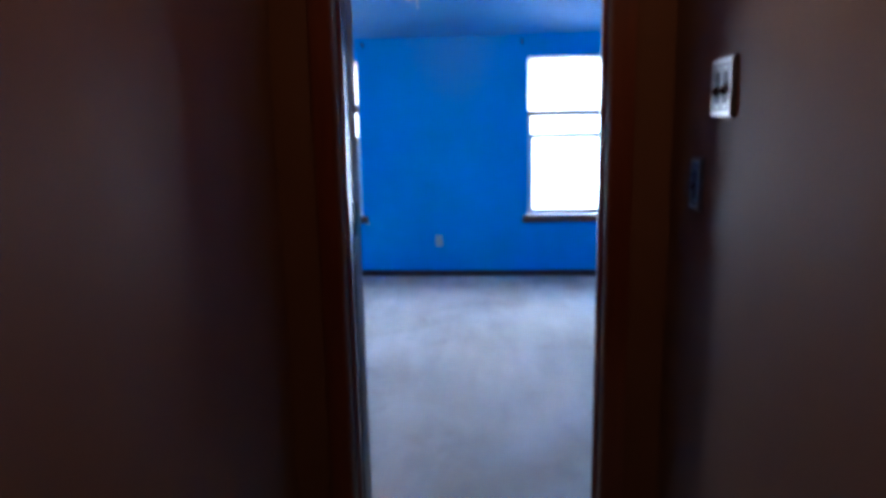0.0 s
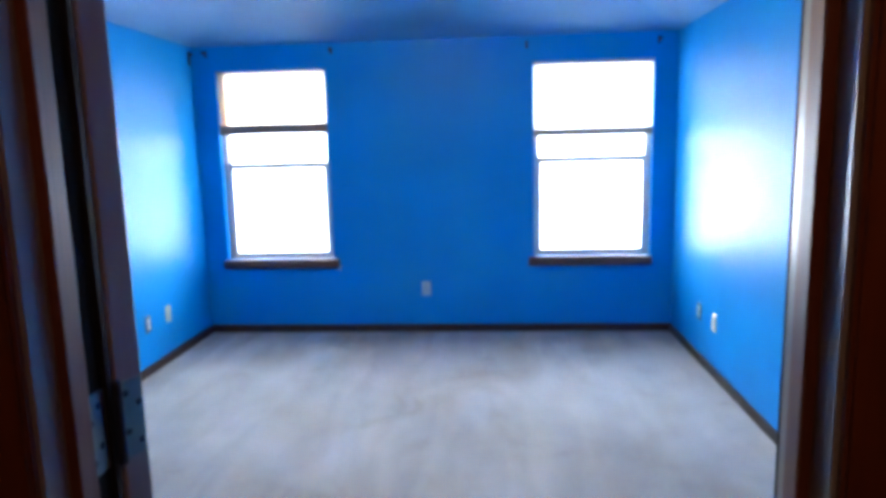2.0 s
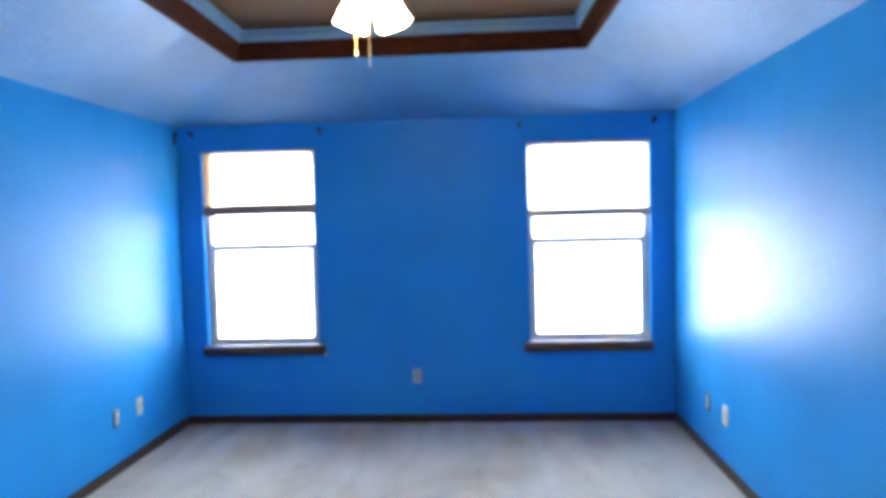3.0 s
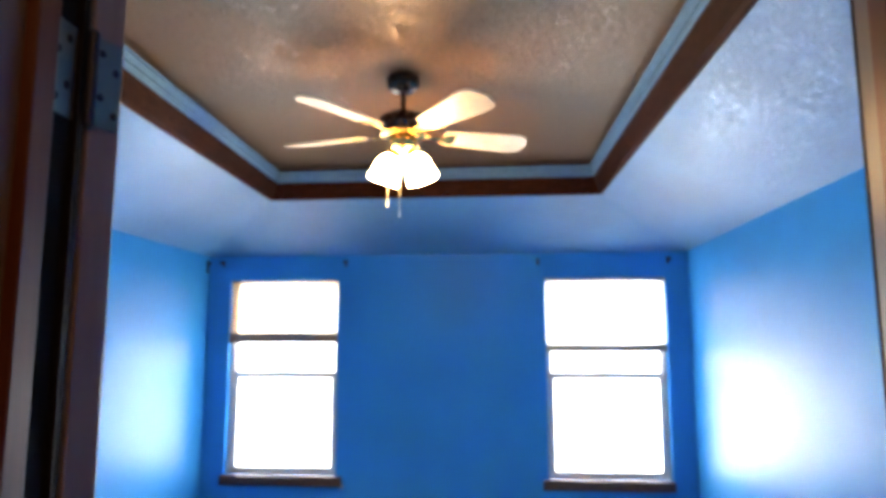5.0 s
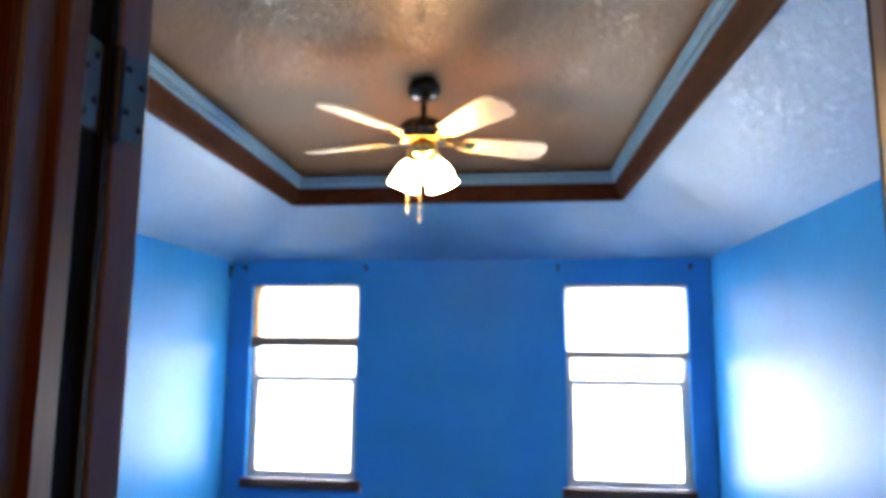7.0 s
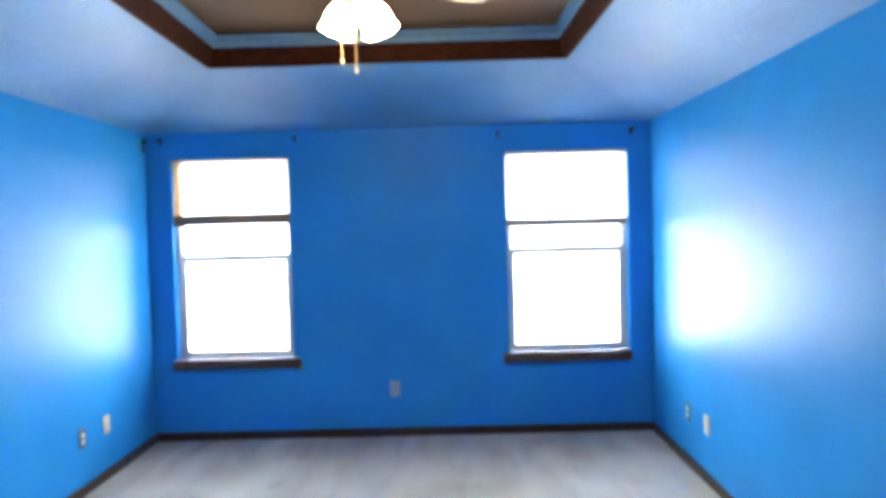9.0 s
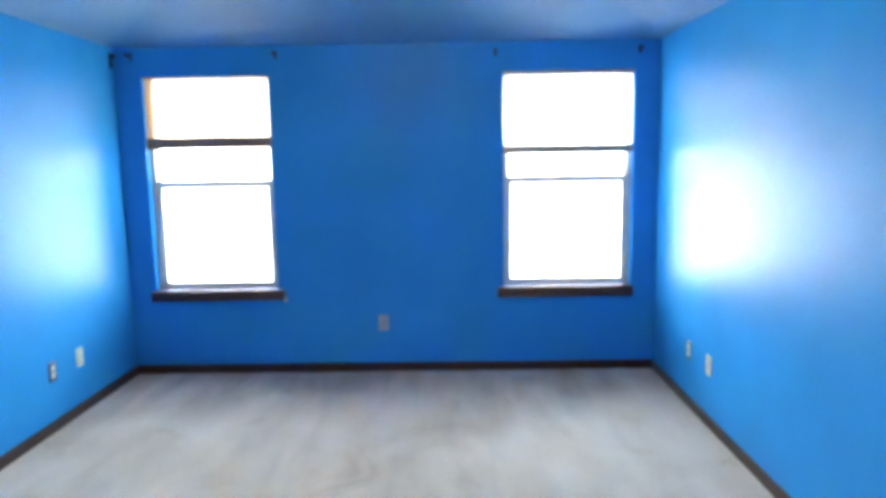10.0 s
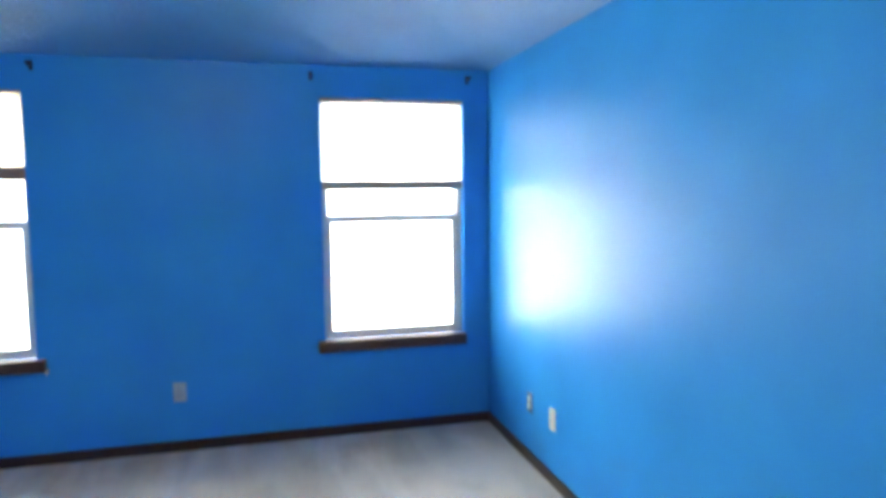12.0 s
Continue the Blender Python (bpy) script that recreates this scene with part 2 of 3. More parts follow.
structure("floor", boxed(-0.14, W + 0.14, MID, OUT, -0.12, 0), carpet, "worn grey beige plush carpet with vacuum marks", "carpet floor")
structure("hall_floor", boxed(HALL_L - 0.1, HALL_R + 0.1, HALL_END - 0.1, MID, -0.12, 0), carpet, "grey beige carpet running through the hall", "carpet floor")

bm = bmesh.new()
xs = [-0.14, *WIN_L, *WIN_R, W + 0.14]
for i in (0, 2, 4):
    box(bm, xs[i], xs[i + 1], 0, OUT, 0, WALL_Z + 0.02)
for x0, x1 in (WIN_L, WIN_R):
    box(bm, x0, x1, 0, OUT, 0, WIN_Z0)
    box(bm, x0, x1, 0, OUT, WIN_Z1, WALL_Z + 0.02)
structure("wall_north", bm, blue_paint, "bright blue satin painted wall with two window openings", "wall")
structure("wall_west", boxed(-0.14, 0, DOOR_IN, 0, 0, WALL_Z + 0.02), blue_paint, "bright blue satin painted side wall with window glare", "wall")
structure("wall_east", boxed(W, W + 0.14, DOOR_IN, 0, 0, WALL_Z + 0.02), blue_paint, "bright blue satin painted side wall with window glare", "wall")

bm = bmesh.new()
for x0, x1, z0 in ((-0.14, JAMB_L - 0.02, 0), (JAMB_R + 0.02, W + 0.14, 0), (JAMB_L - 0.02, JAMB_R + 0.02, DOOR_Z + 0.02)):
    box(bm, x0, x1, MID, DOOR_IN, z0, WALL_Z + 0.02)
structure("wall_south", bm, blue_paint, "bright blue painted wall round the bedroom doorway", "wall")
bm = bmesh.new()
for x0, x1, z0 in ((HALL_L - 0.1, JAMB_L - 0.02, 0), (JAMB_R + 0.02, HALL_R + 0.1, 0), (JAMB_L - 0.02, JAMB_R + 0.02, DOOR_Z + 0.02)):
    box(bm, x0, x1, DOOR_OUT, MID, z0, 2.40)
structure("wall_hall_north", bm, hall_paint, "dark brown painted hall wall round the doorway", "wall")
structure("wall_hall_west", boxed(HALL_L - 0.1, HALL_L, HALL_END, DOOR_OUT, 0, 2.40), hall_paint, "dark brown satin painted hall wall", "wall")
structure("wall_hall_east", boxed(HALL_R, HALL_R + 0.1, HALL_END, DOOR_OUT, 0, 2.40), hall_paint, "dark brown satin painted hall wall with switches", "wall")
structure("wall_hall_south", boxed(HALL_L - 0.1, HALL_R + 0.1, HALL_END - 0.1, HALL_END, 0, 2.40), hall_paint, "dark brown painted wall that ends the hall", "wall")
structure("hall_ceiling", boxed(HALL_L - 0.1, HALL_R + 0.1, HALL_END - 0.1, MID, 2.40, 2.46), hall_ceiling_paint, "plain pale painted hall ceiling", "ceiling")

# sloped ceiling border that rises from the walls to the tray, its hips eased
bm = bmesh.new()
outer = [(-0.002, DOOR_IN - 0.002), (W + 0.002, DOOR_IN - 0.002), (W + 0.002, 0.002), (-0.002, 0.002)]
lean = SKEW * (TRAY[3] - TRAY[2])
inner = [(TRAY[0] + lean, TRAY[2]), (TRAY[1] + lean, TRAY[2]), (TRAY[1], TRAY[3]), (TRAY[0], TRAY[3])]


def eased(corners, z, cut):
    row = []
    for i in range(4):
        a, b = Vector(corners[i]), Vector(corners[(i + 1) % 4])
        d = (b - a).normalized()
        row += [bm.verts.new((*p, z)) for p in (a, a + d * cut, (a + b) / 2, b - d * cut)]
    return row


low, high = eased(outer, WALL_Z, 0.16), eased(inner, EDGE_Z, 0.16)
low_back, high_back = eased(outer, WALL_Z + 0.07, 0.16), eased(inner, EDGE_Z + 0.07, 0.16)
for i in range(16):
    j = (i + 1) % 16
    bm.faces.new((low[i], high[i], high[j], low[j]))
    bm.faces.new((low_back[i], low_back[j], high_back[j], high_back[i]))
    bm.faces.new((high[i], high_back[i], high_back[j], high[j]))
    bm.faces.new((low[i], low[j], low_back[j], low_back[i]))
bmesh.ops.recalc_face_normals(bm, faces=bm.faces)
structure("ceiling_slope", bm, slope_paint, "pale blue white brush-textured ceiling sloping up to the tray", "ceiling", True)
structure("ceiling_tray", skewed(boxed(TRAY[0] - 0.06, TRAY[1] + 0.06, TRAY[2] - 0.06, TRAY[3] + 0.06, TOP_Z, TOP_Z + 0.05), TRAY[3]), tray_paint, "taupe brush-textured tray ceiling lit warm by the fan", "ceiling")
structure("tray_riser", mitred_ring([(-0.06, EDGE_Z + 0.03), (0.012, EDGE_Z + 0.03), (0.012, TOP_Z - 0.001), (-0.06, TOP_Z - 0.001)], *TRAY), brown_rail, "dark brown upright edge of the ceiling tray", "trim")
structure("tray_trim", mitred_ring([(-0.012, EDGE_Z - 0.012), (0.004, EDGE_Z - 0.014), (0.016, EDGE_Z + 0.004), (0.044, EDGE_Z + 0.083), (0.052, EDGE_Z + 0.091), (0.052, EDGE_Z + 0.097), (0.014, EDGE_Z + 0.097), (0.0, EDGE_Z + 0.02)], *TRAY), brown_rail, "dark red-brown stained wood trim round the ceiling tray", "trim")
CROWN = [(0.013, 0.098), (0.054, 0.098), (0.060, 0.104), (0.060, 0.122), (0.044, 0.125), (0.044, 0.131), (0.062, 0.134), (0.066, 0.142), (0.074, 0.149), (0.074, 0.152), (0.054, 0.155), (0.054, 0.160), (0.080, 0.163), (0.080, 0.170), (0.013, 0.170)]
structure("crown_moulding", mitred_ring([(d, EDGE_Z + z) for d, z in CROWN], *TRAY), white_crown, "pale blue-grey painted crown moulding inside the ceiling tray", "trim")

# bright overcast sky seen through the windows
sky_white = bpy.data.materials.new("overcast_sky")
sky_white.use_nodes = True
em = sky_white.node_tree.nodes.new("ShaderNodeEmission")
em.inputs["Color"].default_value, em.inputs["Strength"].default_value = (0.93, 0.98, 1, 1), 5
sky_white.node_tree.links.new(em.outputs[0], sky_white.node_tree.nodes["Material Output"].inputs[0])
structure("backdrop", boxed(-14, 18, 6.0, 6.05, -6, 11), sky_white, "white overcast sky outside the windows", "sky")

# baseboards, one a wall
BASE_H = 0.062


def baseboard(x0, x1, y0, y1, label="black-brown wooden baseboard along the carpet"):
    bm = boxed(x0, x1, y0, y1, 0, BASE_H)
    edges = [e for e in bm.edges if all(v.co.z > BASE_H - 1e-4 for v in e.verts)]
    bmesh.ops.bevel(bm, geom=edges, offset=0.005, segments=2, affect="EDGES")
    return structure("baseboard", bm, base_wood, label, "baseboard")


baseboard(0, W, -0.014, 0)
baseboard(0, 0.014, DOOR_IN, -0.014)
baseboard(W - 0.014, W, DOOR_IN, -0.014)
baseboard(0.014, JAMB_L - 0.07, DOOR_IN, DOOR_IN + 0.014)
baseboard(JAMB_R + 0.07, W - 0.014, DOOR_IN, DOOR_IN + 0.014)
baseboard(HALL_L, HALL_L + 0.014, HALL_END, DOOR_OUT)
baseboard(HALL_R - 0.014, HALL_R, HALL_END, DOOR_OUT)


# ---------------- windows ----------------
def window(name, x0, x1, sill, label, meet_z=1.358):
    top = thing(name, pose(0, 0, 0), label, "window", "bedroom windows", "structure")
    z0, z1, d = WIN_Z0 + 0.012, WIN_Z1 - 0.002, 0.075

    def ring(a0, a1, y0, y1, c0, c1, side, foot=None, head=None):
        foot, head = foot or side, head or side
        bm = bmesh.new()
        box(bm, a0, a0 + side, y0, y1, c0, c1, 0.003)
        box(bm, a1 - side, a1, y0, y1, c0, c1, 0.003)
        box(bm, a0 + side, a1 - side, y0 + 0.001, y1 - 0.001, c0, c0 + foot, 0.003)
        box(bm, a0 + side, a1 - side, y0 + 0.001, y1 - 0.001, c1 - head, c1, 0.003)
        return bm

    part("window_frame", ring(x0, x1, d - 0.012, OUT - 0.005, z0, z1, 0.028), vinyl, top, "white vinyl window frame")
    up = part("upper_sash", ring(x0 + 0.0285, x1 - 0.0285, d + 0.027, d + 0.05, meet_z - 0.002, z1 - 0.0285, 0.016, 0.022, 0.02), vinyl, top)
    part("pane", boxed(x0 + 0.042, x1 - 0.042, d + 0.036, d + 0.040, meet_z + 0.020, z1 - 0.046), glass, up).visible_shadow = False
    dn = part("lower_sash", ring(x0 + 0.0285, x1 - 0.0285, d - 0.002, d + 0.026, z0 + 0.0285, meet_z + 0.018, 0.032, 0.022, 0.046), vinyl, top)
    part("pane", boxed(x0 + 0.054, x1 - 0.054, d + 0.010, d + 0.014, z0 + 0.046, meet_z - 0.018), glass, dn).visible_shadow = False
    mid = (x0 + x1) / 2
    part("sash_lock", boxed(mid - 0.025, mid + 0.025, d + 0.001, d + 0.025, meet_z + 0.0185, meet_z + 0.028, bevel=0.003), vinyl, dn)
    part("window_sill", box(boxed(*sill, -0.048, -0.001, 0.534, 0.608, bevel=0.009), x0 + 0.001, x1 - 0.001, -0.001, d - 0.013, 0.5905, 0.601), sill_wood, top, "dark brown stained wooden window sill")
    return top


window("window_1", *WIN_L, (0.158, 1.101), "white vinyl single-hung window glowing with white daylight")
window("window_2", *WIN_R, (2.606, 3.552), "white vinyl single-hung window glowing with white daylight")


def blind(x0, x1, top_z, foot_z, foot_h, fabric, rail_material, label, sag=0.0, head_h=0.022, edge_strips=()):
    top = thing("roller_blind", pose((x0 + x1) / 2, 0.03, foot_z), label, "blind", "window blinds")
    half, rise = (x1 - x0) / 2 - 0.004, top_z - foot_z
    bm, n = bmesh.new(), 24
    rows = []
    for k in range(9):
        f = k / 8
        rows.append([bm.verts.new((-half + 2 * half * i / n, 0.006 * math.sin(3.0 * i / n * math.pi) * (1 - f) * 0.4 - 0.004, foot_h * 0.5 + (rise - foot_h * 0.5 - 0.008) * f + sag * math.sin(math.pi * i / n) * (1 - f))) for i in range(n + 1)])
    for a, b in zip(rows, rows[1:]):
        for i in range(n):
            bm.faces.new((a[i], a[i + 1], b[i + 1], b[i]))
    part("fabric", bm, fabric, top, smooth=True)
    # Added tan strips dim the fabric's edges, where less daylight comes through.
    for a0, a1, y in edge_strips:
        edge_strip = boxed(-half + 2 * half * a0, -half + 2 * half * a1, y, y + 0.001, foot_h * 0.5, rise - head_h - 0.004)
        part("edge_shade_strip", edge_strip, edge_shade_fabric, top, "added tan strip for the less backlit edge")
    bm = bmesh.new()
    loops = []
    for i in range(n + 1):
        x, dz = -half + 2 * half * i / n, sag * math.sin(math.pi * i / n)
        loops.append([bm.verts.new((x, y, z + dz)) for y, z in ((-0.013, 0.003), (-0.010, 0), (0.008, 0), (0.011, 0.003), (0.011, foot_h - 0.003), (0.008, foot_h), (-0.010, foot_h), (-0.013, foot_h - 0.003))])
    for a, b in zip(loops, loops[1:]):
        for k in range(8):
            bm.faces.new((a[k], a[(k + 1) % 8], b[(k + 1) % 8], b[k]))
    bm.faces.new(loops[0]), bm.faces.new(loops[-1])
    bmesh.ops.recalc_face_normals(bm, faces=bm.faces)
    part("bottom_rail", bm, rail_material, top, "stiff bottom rail")
    part("headrail", boxed(-half - 0.003, half + 0.003, -0.02, 0.022, rise - head_h, rise, bevel=0.004), rail_material, top, "slim headrail")
    return top


# Darker tan that stands for the poorly backlit edge of the blind.
edge_shade_fabric = blind_material("tan_edge_shade_fabric", (0.80, 0.66, 0.48), 0.55)
rail_tan = worn_plain("tan_blind_rail", (0.20, 0.155, 0.125), 0.5)
rail_white = worn_plain("white_blind_rail", (0.30, 0.29, 0.28), 0.5)
blind(*WIN_L, WIN_Z1, 1.601, 0.078, tan_fabric, rail_tan, "tan fabric blind pulled a third down over the window", 0.004, 0.012, ((0.002, 0.075, 0.000), (0.985, 0.998, 0.0)))
blind(*WIN_R, WIN_Z1, 1.534, 0.056, white_fabric, rail_white, "white fabric blind pulled a third down over the window", 0.0, 0.026)


# curtain rod brackets
def bracket(x, z, label="small black metal curtain rod bracket without a rod"):
    top = thing("curtain_bracket", pose(x, 0, z), label, "bracket", "curtain brackets")
    part("wall_plate", boxed(-0.009, 0.009, -0.004, 0, -0.026, 0.026, bevel=0.0015), black_iron, top)
    part("arm", boxed(-0.005, 0.005, -0.055, -0.004, -0.005, 0.005, bevel=0.001), black_iron, top)
    bm = bmesh.new()
    pts = [(-0.055 + 0.017 * math.cos(a), 0.014 + 0.017 * math.sin(a)) for a in np.linspace(-math.pi, 0.15, 12)]
    loops = [[bm.verts.new((dx, y * s + ys, z_ * s + zs)) for dx, s, ys, zs in ((-0.007, 1, 0, 0), (0.007, 1, 0, 0), (0.007, 1.0, 0.0, -0.005), (-0.007, 1.0, 0.0, -0.005))] for y, z_ in pts]
    for a, b in zip(loops, loops[1:]):
        for k in range(4):
            bm.faces.new((a[k], a[(k + 1) % 4], b[(k + 1) % 4], b[k]))
    bm.faces.new(loops[0]), bm.faces.new(loops[-1])
    bmesh.ops.recalc_face_normals(bm, faces=bm.faces)
    part("cradle", bm, black_iron, top)
    return top


for bx, bz in ((0.116, 2.227), (1.107, 2.223), (2.598, 2.218), (3.573, 2.221)):
    bracket(bx, bz)
corner = thing("corner_bracket", pose(0, -0.045, 2.198), "dark metal bracket screwed to the wall in the corner", "bracket")
part("plate", boxed(0, 0.006, -0.018, 0.018, -0.05, 0.05, bevel=0.002), black_iron, corner)
part("lug", boxed(0.006, 0.030, -0.008, 0.008, 0.018, 0.04, bevel=0.002), black_iron, corner)
cleat = thing("cord_cleat", pose(1.098, 0, 0.535), "tiny white plastic cord cleat under the sill end", "cord cleat")
part("body", boxed(-0.008, 0.008, -0.014, 0, -0.012, 0.012, bevel=0.003), white_plastic, cleat)
part("horn", boxed(-0.004, 0.004, -0.02, -0.012, -0.018, 0.018, bevel=0.002), white_plastic, cleat)


# ---------------- wall plates ----------------
def rim_plate(w, h, d=0.006):
    bm = boxed(-w / 2, w / 2, -d, 0, -h / 2, h / 2)
    front = [e for e in bm.edges if all(v.co.y < -d / 2 for v in e.verts)]
    bmesh.ops.bevel(bm, geom=front, offset=0.004, segments=3, affect="EDGES")
    return bm


def screw(z, parent, x=0.0, y=-0.0072, mat=None):
    part("screw", lathe_closed([(0.0035, 0), (0.0035, 0.0012), (0.002, 0.0022)], 10, pose(x, y + 0.0014, z, 90)), mat or steel, parent)


def outlet(m, plate_mat, face_mat, label):
    top = thing("wall_outlet", m, label, "outlet", "wall outlets")
    part("plate", rim_plate(0.070, 0.114), plate_mat, top)
    for s in (-1, 1):
        face = part("receptacle", boxed(-0.0165, 0.0165, -0.0085, -0.003, s * 0.0195 - 0.014, s * 0.0195 + 0.014, bevel=0.003), face_mat, top)
        for sx, hh in ((-0.0065, 0.008), (0.0065, 0.0065)):
            part("slot", boxed(sx - 0.0011, sx + 0.0011, -0.0092, -0.008, s * 0.0195 + 0.003 - hh / 2, s * 0.0195 + 0.003 + hh / 2), dark_hole, face)
        part("ground_hole", lathe_closed([(0.0022, 0), (0.0022, 0.0009)], 10, pose(0, -0.0083, s * 0.0195 - 0.008, 90)), dark_hole, face)
    screw(0, top)
    return top


def blank_plate(m, mat, label):
    top = thing("wall_plate", m, label, "wall plate", "wall outlets")
    part("plate", rim_plate(0.070, 0.114), mat, top)
    part("jack", boxed(-0.008, 0.008, -0.0085, -0.004, -0.007, 0.009, bevel=0.0015), mat, top)
    part("jack_hole", boxed(-0.0055, 0.0055, -0.0092, -0.008, -0.004, 0.006), dark_hole, top)
    screw(0.042, top), screw(-0.042, top)
    return top


outlet(pose(1.792, 0, 0.354), shade_tint_plastic, shade_tint_plastic, "white duplex outlet, tinted for shade, low on the blue wall")
outlet(pose(0, -1.006, 0.341, 0, 0, 90), slate_plastic, white_plastic, "white duplex outlet in a dark slate plate")
blank_plate(pose(0, -0.722, 0.342, 0, 0, 90), cream_plastic, "cream plastic jack plate low on the blue wall")
outlet(pose(W, -0.718, 0.337, 0, 0, -90), slate_plastic, white_plastic, "white duplex outlet in a dark slate plate")
outlet(pose(W, -2.862, 0.378, 0, 0, -90), white_plastic, white_plastic, "white duplex outlet low on the blue side wall")
blank_plate(pose(W, -1.026, 0.340, 0, 0, -90), cream_plastic, "cream plastic jack plate low on the blue wall")


def switch(m, gangs, label):
    top = thing("light_switch", m, label, "light switch", "hall switches")
    w = 0.074 + 0.050 * (gangs - 1)
    part("plate", rim_plate(w, 0.119, 0.009), switch_metal, top, "dark nickel cover plate")
    bm = bmesh.new()
    for x0, x1, z0, z1 in ((-w / 2 + 0.004, w / 2 - 0.004, 0.047, 0.0555), (-w / 2 + 0.004, w / 2 - 0.004, -0.0555, -0.047), (-w / 2 + 0.004, -w / 2 + 0.009, -0.0465, 0.0465), (w / 2 - 0.009, w / 2 - 0.004, -0.0465, 0.0465)):
        box(bm, x0, x1, -0.0108, -0.0085, z0, z1, bevel=0.0008)
    part("rim", bm, rim_metal, top, "polished raised rim")
    for g in range(gangs):
        x = (g - (gangs - 1) / 2) * 0.046
        part("collar", boxed(x - 0.013, x + 0.013, -0.0102, -0.004, -0.030, 0.030, bevel=0.001), dark_hole, top)
        bm = boxed(-0.0045, 0.0045, -0.015, 0, -0.006, 0.006, bevel=0.0015)
        bmesh.ops.transform(bm, matrix=pose(x, -0.006, 0.0, 48), verts=bm.verts)
        part("toggle", bm, nickel_dark, top, "dark toggle")
        for z in (-0.038, 0.038):
            screw(z, top, x, -0.0092)
    return top


switch(pose(HALL_R, -5.060, 1.533, 0, 0, -90), 2, "double light switch with shiny nickel plate in the hall")
switch(pose(HALL_R, -4.915, 1.328, 0, 0, -90), 1, "single light switch with shiny nickel plate in the hall")


# ---------------- doorway and door ----------------
frame_top = thing("door_frame", pose(0, 0, 0), "dark brown glossy wooden door frame with stops", "door frame", "", "structure")
Y0, Y1 = DOOR_OUT - 0.003, DOOR_IN + 0.003
for side, x0, x1 in (("west", JAMB_L - 0.0195, JAMB_L), ("east", JAMB_R, JAMB_R + 0.0195)):
    part("jamb", boxed(x0, x1, Y0, Y1, 0, DOOR_Z + 0.0195, bevel=0.0015), jamb_wood, frame_top)
part("head_jamb", boxed(JAMB_L, JAMB_R, Y0 + 0.001, Y1 - 0.001, DOOR_Z, DOOR_Z + 0.0195), jamb_wood, frame_top)
S0, S1 = -4.640, -4.612
for x0, x1 in ((JAMB_L, JAMB_L + 0.013), (JAMB_R - 0.013, JAMB_R)):
    part("stop", boxed(x0, x1, S0, S1, 0, DOOR_Z - 0.013, bevel=0.002), casing_wood, frame_top)
part("head_stop", boxed(JAMB_L, JAMB_R, S0 + 0.001, S1 - 0.001, DOOR_Z - 0.013, DOOR_Z), casing_wood, frame_top)


def casing_strip(x0, x1, y_wall, out, z1):
    """A moulded strip: thicker at its outer edge, eased at the inner."""
    y0, y1 = sorted((y_wall, y_wall + out))
    bm = boxed(x0, x1, y0, y1, 0, z1)
    face = [e for e in bm.edges if all(abs(v.co.y - (y_wall + out)) < 1e-4 for v in e.verts)]
    bmesh.ops.bevel(bm, geom=face, offset=0.004, segments=2, affect="EDGES")
    return bm


for y_wall, out in ((DOOR_OUT, -0.013), (DOOR_IN, 0.013)):
    for x0, x1 in ((JAMB_L - 0.066, JAMB_L - 0.005), (JAMB_R + 0.005, JAMB_R + 0.066)):
        # West strip is carried past the jamb so its black covers the lit slit.
        if x0 < 2 and out > 0:
            x1 = 1.917
        elif out > 0:
            x0 = JAMB_R + 0.0005
        # Room-side casings take the black that stands for shade behind the jambs.
        part("casing", casing_strip(x0, x1, y_wall, out, DOOR_Z + 0.005), gap_shade_wood if out > 0 else casing_wood, frame_top)
    y0, y1 = sorted((y_wall, y_wall + out))
    part("head_casing", boxed(JAMB_L - 0.066, JAMB_R + 0.066, y0, y1, DOOR_Z + 0.005, DOOR_Z + 0.05, bevel=0.003), casing_wood, frame_top)
# Thin black strip laid where the hinge side rebate lies in shade.
part("hinge_shade_strip", boxed(JAMB_L, JAMB_L + 0.0012, -4.6115, Y1 - 0.0005, 0, DOOR_Z - 0.001), gap_shade_wood, frame_top, "nearly black strip for the shade in the hinge side rebate")
strike = part("strike_plate", boxed(JAMB_R - 0.0015, JAMB_R, -4.608, -4.578, 0.89, 0.95, bevel=0.0006), hinge_metal, frame_top)

# the open door, swung back into the room on its hinges
SWING = 160
door = thing("door_1", pose(1.919, -4.5597, 0.012, 0, 0, SWING), "flat taupe-brown wooden door standing wide open", "door", "", "structure")
DW, DH, DT = 0.700, 2.075, 0.035
part("door_leaf", boxed(0.004, DW, -DT - 0.003, -0.003, 0, DH, bevel=0.002), door_wood, door)
for s, y in ((-1, -DT - 0.003), (1, -0.003)):
    knob = lathe_closed([(0.032, 0), (0.032, 0.004), (0.026, 0.009), (0.012, 0.012), (0.011, 0.03), (0.018, 0.036), (0.027, 0.046), (0.028, 0.056), (0.022, 0.066), (0.008, 0.071)], 24, pose(DW - 0.06, y, 0.91, 90 if s < 0 else -90))
    part("door_knob", knob, brass, door, smooth=True)
for hz in (0.21, 1.192, 1.868):
    leaf = part("hinge", boxed(0.0015, 0.004, -0.034, -0.002, hz - 0.045, hz + 0.045, bevel=0.0005), hinge_metal, door, "dull metal hinge leaf")
    for sy, sz in ((-0.012, 0.03), (-0.028, 0.015), (-0.012, -0.015), (-0.028, -0.03)):
        part("screw", lathe_closed([(0.004, 0), (0.004, 0.0008), (0.002, 0.0013)], 10, pose(0.0018, sy, hz + sz, 0, -90)), dark_hole, leaf)
    part("hinge_barrel", lathe_closed([(0.003, hz - 0.049), (0.0055, hz - 0.046), (0.0055, hz + 0.046), (0.003, hz + 0.049)], 14), black_iron, door)
